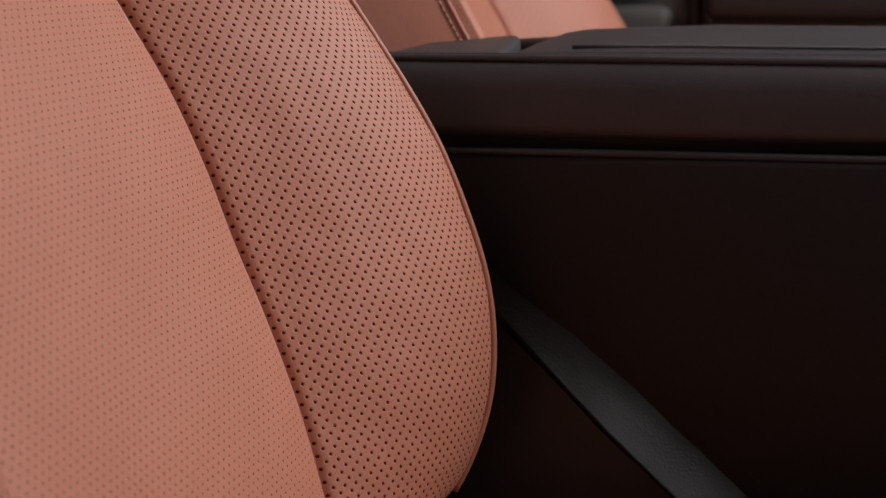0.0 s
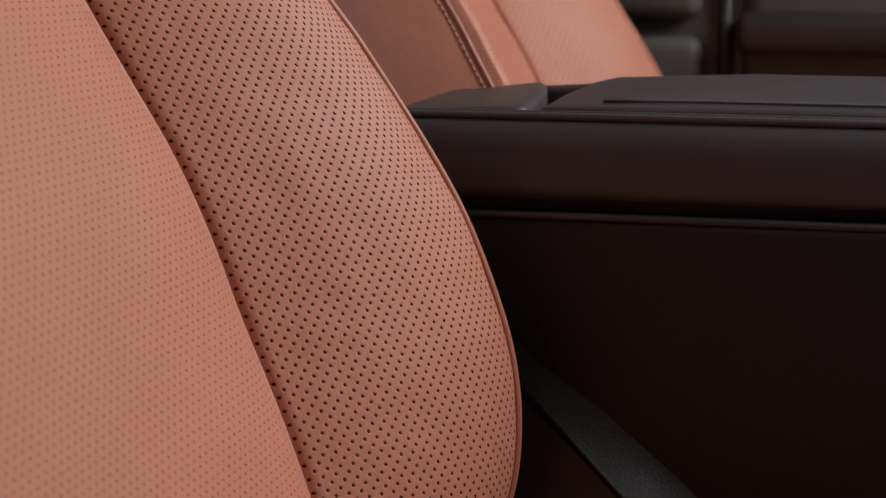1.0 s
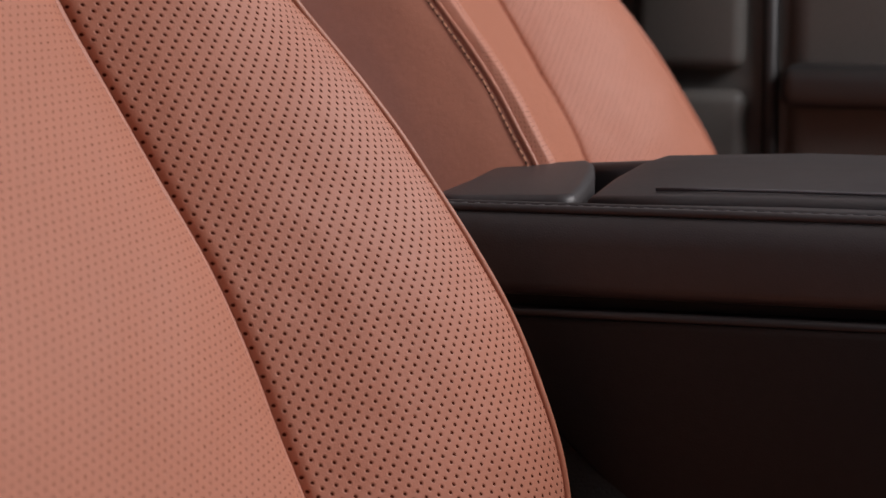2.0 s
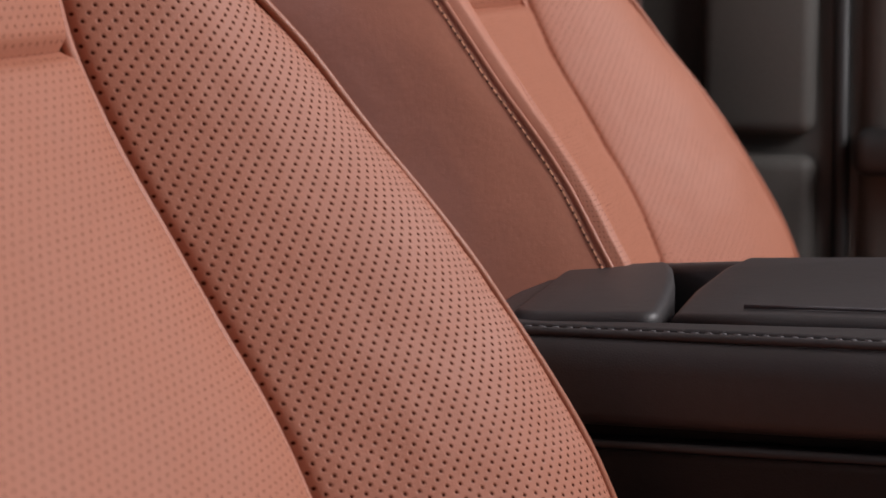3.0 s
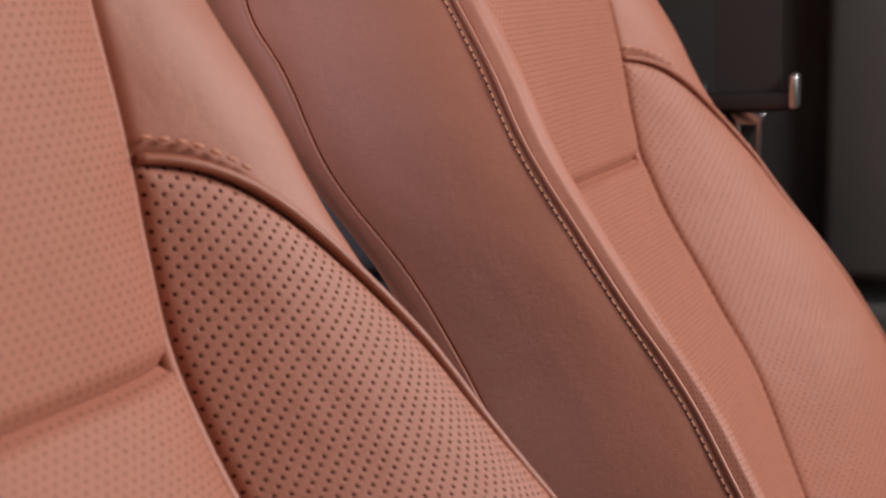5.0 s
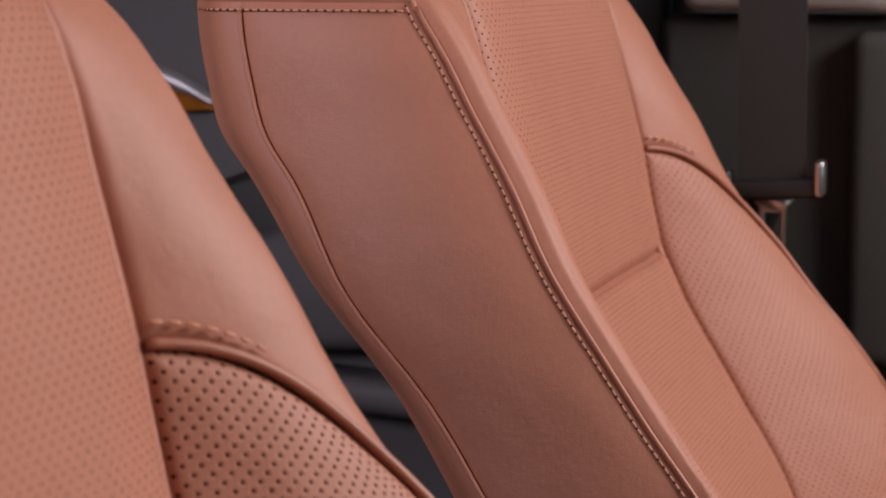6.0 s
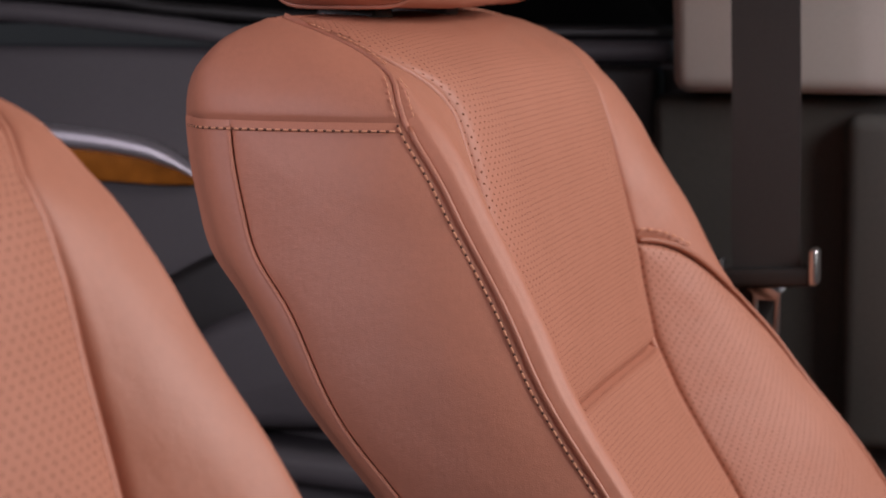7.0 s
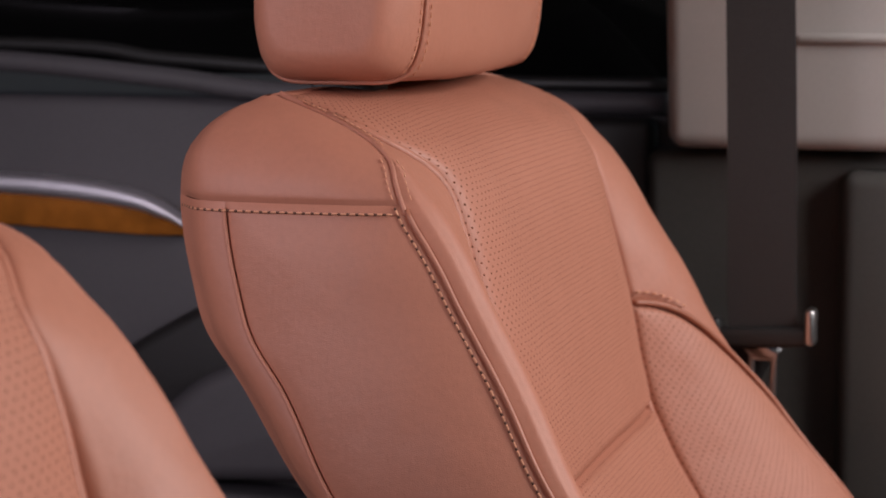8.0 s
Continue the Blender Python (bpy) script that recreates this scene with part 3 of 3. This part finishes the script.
def ribbon(points, wide, thick=0.0013):
    """A flat strap along points, wide along x."""
    bm = bmesh.new()
    rows = []
    for x, y, z in points:
        rows.append([bm.verts.new((x + sx * wide / 2, y + sy * thick / 2, z)) for sx, sy in ((-1, -1), (1, -1), (1, 1), (-1, 1))])
    for r, q in zip(rows, rows[1:]):
        for k in range(4):
            bm.faces.new((r[k], r[(k + 1) % 4], q[(k + 1) % 4], q[k]))
    bm.faces.new(rows[0][::-1]), bm.faces.new(rows[-1])
    bmesh.ops.recalc_face_normals(bm, faces=bm.faces[:])
    return bm


def seat_belt():
    b = thing("seat_belt", "black seat belt with steel tongue hanging at the pillar", "seat belt")
    line = smooth_line([(0.050, 0.615, 1.30), (0.060, 0.605, 1.05), (0.065, 0.598, 0.90), (0.0665, 0.596, 0.80), (0.068, 0.596, 0.772)], 6)
    strap = part("webbing", ribbon([tuple(p) for p in line], 0.0465), WEBBING, b)
    strap.data.polygons.foreach_set("use_smooth", [False] * len(strap.data.polygons))
    line = smooth_line([(0.064, 0.604, 0.770), (0.040, 0.612, 0.73), (0.000, 0.640, 0.62), (-0.03, 0.670, 0.35), (-0.03, 0.68, 0.06)], 6)
    strap = part("lap_webbing", ribbon([tuple(p) for p in line], 0.0465), WEBBING, b)
    strap.data.polygons.foreach_set("use_smooth", [False] * len(strap.data.polygons))
    part("anchor", rounded_box(0.023, 0.077, 0.61, 0.72, 1.285, 1.33, 0.012, 3), BLACK_PLASTIC, b, "black belt guide on the pillar")
    tongue = part("tongue_grip", rounded_box(0.036, 0.100, 0.590, 0.606, 0.760, 0.7745, 0.005, 4, bend=lambda x, y, z: (x, y, z + 0.06 * (x - 0.068))), BLACK_PLASTIC, b, "black plastic tongue grip")
    part("grip_end", rounded_box(0.0965, 0.1035, 0.588, 0.606, 0.763, 0.788, 0.003, 3), STEEL, tongue, "bright steel end")
    part("grip_end", rounded_box(0.0335, 0.0395, 0.589, 0.606, 0.764, 0.780, 0.003, 3), BLACK_PLASTIC, tongue)
    # slotted steel plate
    outer = [(0.052, 0.762), (0.084, 0.762), (0.0775, 0.755), (0.0770, 0.727), (0.0745, 0.7235), (0.0600, 0.7235), (0.0580, 0.727), (0.0585, 0.755)]
    inner = [(0.0625, 0.751), (0.0735, 0.751), (0.0735, 0.749), (0.0730, 0.732), (0.0720, 0.7305), (0.0630, 0.7305), (0.0622, 0.732), (0.0625, 0.749)]
    bm = bmesh.new()
    fo = [[bm.verts.new((x, y, z)) for x, z in outer] for y in (0.5965, 0.5992)]
    fi = [[bm.verts.new((x, y, z)) for x, z in inner] for y in (0.5965, 0.5992)]
    for k in range(8):
        j = (k + 1) % 8
        bm.faces.new((fo[0][k], fo[0][j], fi[0][j], fi[0][k])), bm.faces.new((fo[1][k], fi[1][k], fi[1][j], fo[1][j]))
        bm.faces.new((fo[0][k], fo[1][k], fo[1][j], fo[0][j])), bm.faces.new((fi[0][k], fi[0][j], fi[1][j], fi[1][k]))
    bmesh.ops.remove_doubles(bm, verts=bm.verts[:], dist=1e-6)
    bmesh.ops.recalc_face_normals(bm, faces=bm.faces[:])
    part("tongue_plate", bm, STEEL, tongue, "slotted steel plate")
    b.location = (0.007, 0, 0)
    return b


seat_belt()


def centre_console():
    c = thing("centre_console", "black leather centre console with stitched split armrest", "centre console")
    y0, y1 = -0.100, 0.122
    part("console_body", rounded_box(-0.02, 0.95, y0 + 0.004, y1 - 0.004, 0.0, 0.5630, 0.006, 4), BLACK_LEATHER, c)
    part("lip", tube([(0.10, y0 + 0.0025, 0.5612), (0.25, y0 + 0.0015, 0.5622), (0.95, y0 + 0.001, 0.5612)], 0.0024, 8), BLACK_LEATHER, c, "raised leather lip under the armrest")

    def crown(bm):
        for v in bm.verts:
            v.co.z += 0.0135 * swap((v.co.x - 0.09) / 0.20) * min(1.0, max(0.0, (v.co.y + 0.090) / 0.16)) * (v.co.z > 0.58) - 0.010 * swap((0.135 - v.co.x) / 0.04) * (v.co.z > 0.59)
        return bm

    def arc(cx, cy, r, a0, a1, n=7):
        return [(cx + r * math.cos(radians(a)), cy + r * math.sin(radians(a))) for a in np.linspace(a0, a1, n)]
    rim = arc(0.135, y0 + 0.035, 0.035, 180, 270) + [(0.2, y0), (0.3, y0), (0.5, y0), (0.80, y0), (0.80, -0.036), (0.5, -0.036), (0.3, -0.036), (0.2, -0.036), (0.150, -0.036)]
    rim += arc(0.148, -0.016, 0.020, 270, 180) + arc(0.156, 0.078, 0.028, 180, 90) + [(0.172, 0.106), (0.172, y1)] + arc(0.145, y1 - 0.045, 0.045, 90, 180)
    bm = prism(rim, 0.5695, 0.6035, "z", 0.0068, 4)
    for v in bm.verts:
        # the outer flank is a soft roll
        if v.co.z > 0.585 and v.co.y < -0.084:
            k = min(1.0, (-0.084 - v.co.y) / 0.016)
            v.co.z += 0.0045 * swap(k * 1.6) - 0.0075 * k ** 4
    part("far_rail", crown(prism([(0.172, 0.108), (0.3, 0.108), (0.5, 0.108), (0.80, 0.108), (0.80, y1), (0.5, y1), (0.3, y1), (0.172, y1)], 0.5665, 0.6035, "z", 0.004, 3)), ARMREST_LEATHER, c)
    part("armrest_tray", rounded_box(0.12, 0.79, y0 + 0.016, y1 - 0.006, 0.5620, 0.5780, 0.002, 2), BLACK_PLASTIC, c)
    part("armrest_rim", crown(bm), ARMREST_LEATHER, c, "padded black leather rim")
    back = arc(0.142, -0.022, 0.014, 180, 270) + [(0.160, -0.036), (0.172, -0.036)] + arc(0.189, -0.027, 0.009, 270, 360) + [(0.197, 0.0), (0.193, 0.05), (0.186, 0.090), (0.181, 0.107), (0.160, 0.107)] + arc(0.150, 0.085, 0.022, 90, 180)
    part("rear_pad", crown(prism(back, 0.574, 0.6062, "z", 0.0045, 4)), ARMREST_LEATHER, c, "rounded rear armrest pad")
    front = [(0.2035, -0.034), (0.25, -0.034), (0.30, -0.034), (0.50, -0.034), (0.78, -0.034), (0.78, 0.106), (0.50, 0.106), (0.30, 0.106), (0.221, 0.107), (0.213, 0.07), (0.206, 0.02)]
    part("front_lid", crown(prism(front, 0.574, 0.6055, "z", 0.004, 3)), ARMREST_LEATHER, c, "flat front armrest lid")
    # bead in a lighter trim colour that paints in the seam's highlight
    part("crease", tube([(x, -0.0225, 0.6066 + 0.0058 * swap((x - 0.09) / 0.20)) for x in np.linspace(0.235, 0.77, 20)], 0.0010, 6), DARK_TRIM, c)
    row = [(x, -0.0880, 0.6092 + 0.0006 * swap((x - 0.09) / 0.20) - 0.010 * swap((0.135 - x) / 0.04)) for x in np.linspace(0.135, 0.78, 120)]
    part("stitching", stitches(row, 0.0060, 0.0036, 0.0011), GREY_THREAD, c, "row of grey stitches along the rim")
    row = [(x, -0.0840, z) for x, y, z in row]
    part("rim_welt", tube(row, 0.0016, 8), ARMREST_LEATHER, c)
    part("rim_welt", tube([(x, -0.0922, z - 0.0008) for x, y, z in row], 0.0020, 8), ARMREST_LEATHER, c)
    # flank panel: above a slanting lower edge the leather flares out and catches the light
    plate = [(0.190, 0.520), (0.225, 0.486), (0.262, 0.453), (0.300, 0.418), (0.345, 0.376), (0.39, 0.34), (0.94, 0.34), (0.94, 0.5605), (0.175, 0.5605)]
    # darker than the console body, standing in for the shade on this side
    part("flank_panel", prism(plate, -0.1030, -0.090, "y", 0.003, 2), CONSOLE_SHADED, c, "black leather flank panel, its shade put into the colour")

    def flare(u, v):
        x, z = mix(0.165, 0.372, u), mix(0.523, 0.333, u)
        k = max(0.0, (v - 0.14) / 0.86)
        rise = 0.032 * k - 0.004 * math.sin(math.pi * min(1.0, v / 0.14))
        out = 0.022 * (1 - k) ** 2.2 * swap((u - 0.12) / 0.45) if v >= 0.14 else 0.022 * swap((u - 0.12) / 0.45) * (v / 0.14)
        return (x + 0.675 * rise, -0.1022 - out + 0.003 * k * k, z + 0.735 * rise)
    bm, Q, N = panel(flare, 60, 40, puff=0.0, sink=0.0)
    bmesh.ops.solidify(bm, geom=bm.faces[:], thickness=0.003)
    part("flank_fold", bm, FOLD, c, "flared black leather edge of the console flank")
    return c


centre_console()


def belt_buckle():
    b = thing("belt_buckle", "black seat belt buckle with a red button", "belt buckle")
    part("stalk", tube([(0.34, -0.128, 0.0), (0.336, -0.128, 0.2), (0.334, -0.128, 0.36)], 0.010, 10), BLACK_PLASTIC, b)
    part("housing", rounded_box(0.304, 0.346, -0.141, -0.115, 0.335, 0.401, 0.007, 4), BLACK_PLASTIC, b)
    part("button", rounded_box(0.317, 0.335, -0.138, -0.121, 0.395, 0.4065, 0.004, 3), RED, b, "red release button")
    b.location = (0.003, 0, -0.0135)
    return b


belt_buckle()
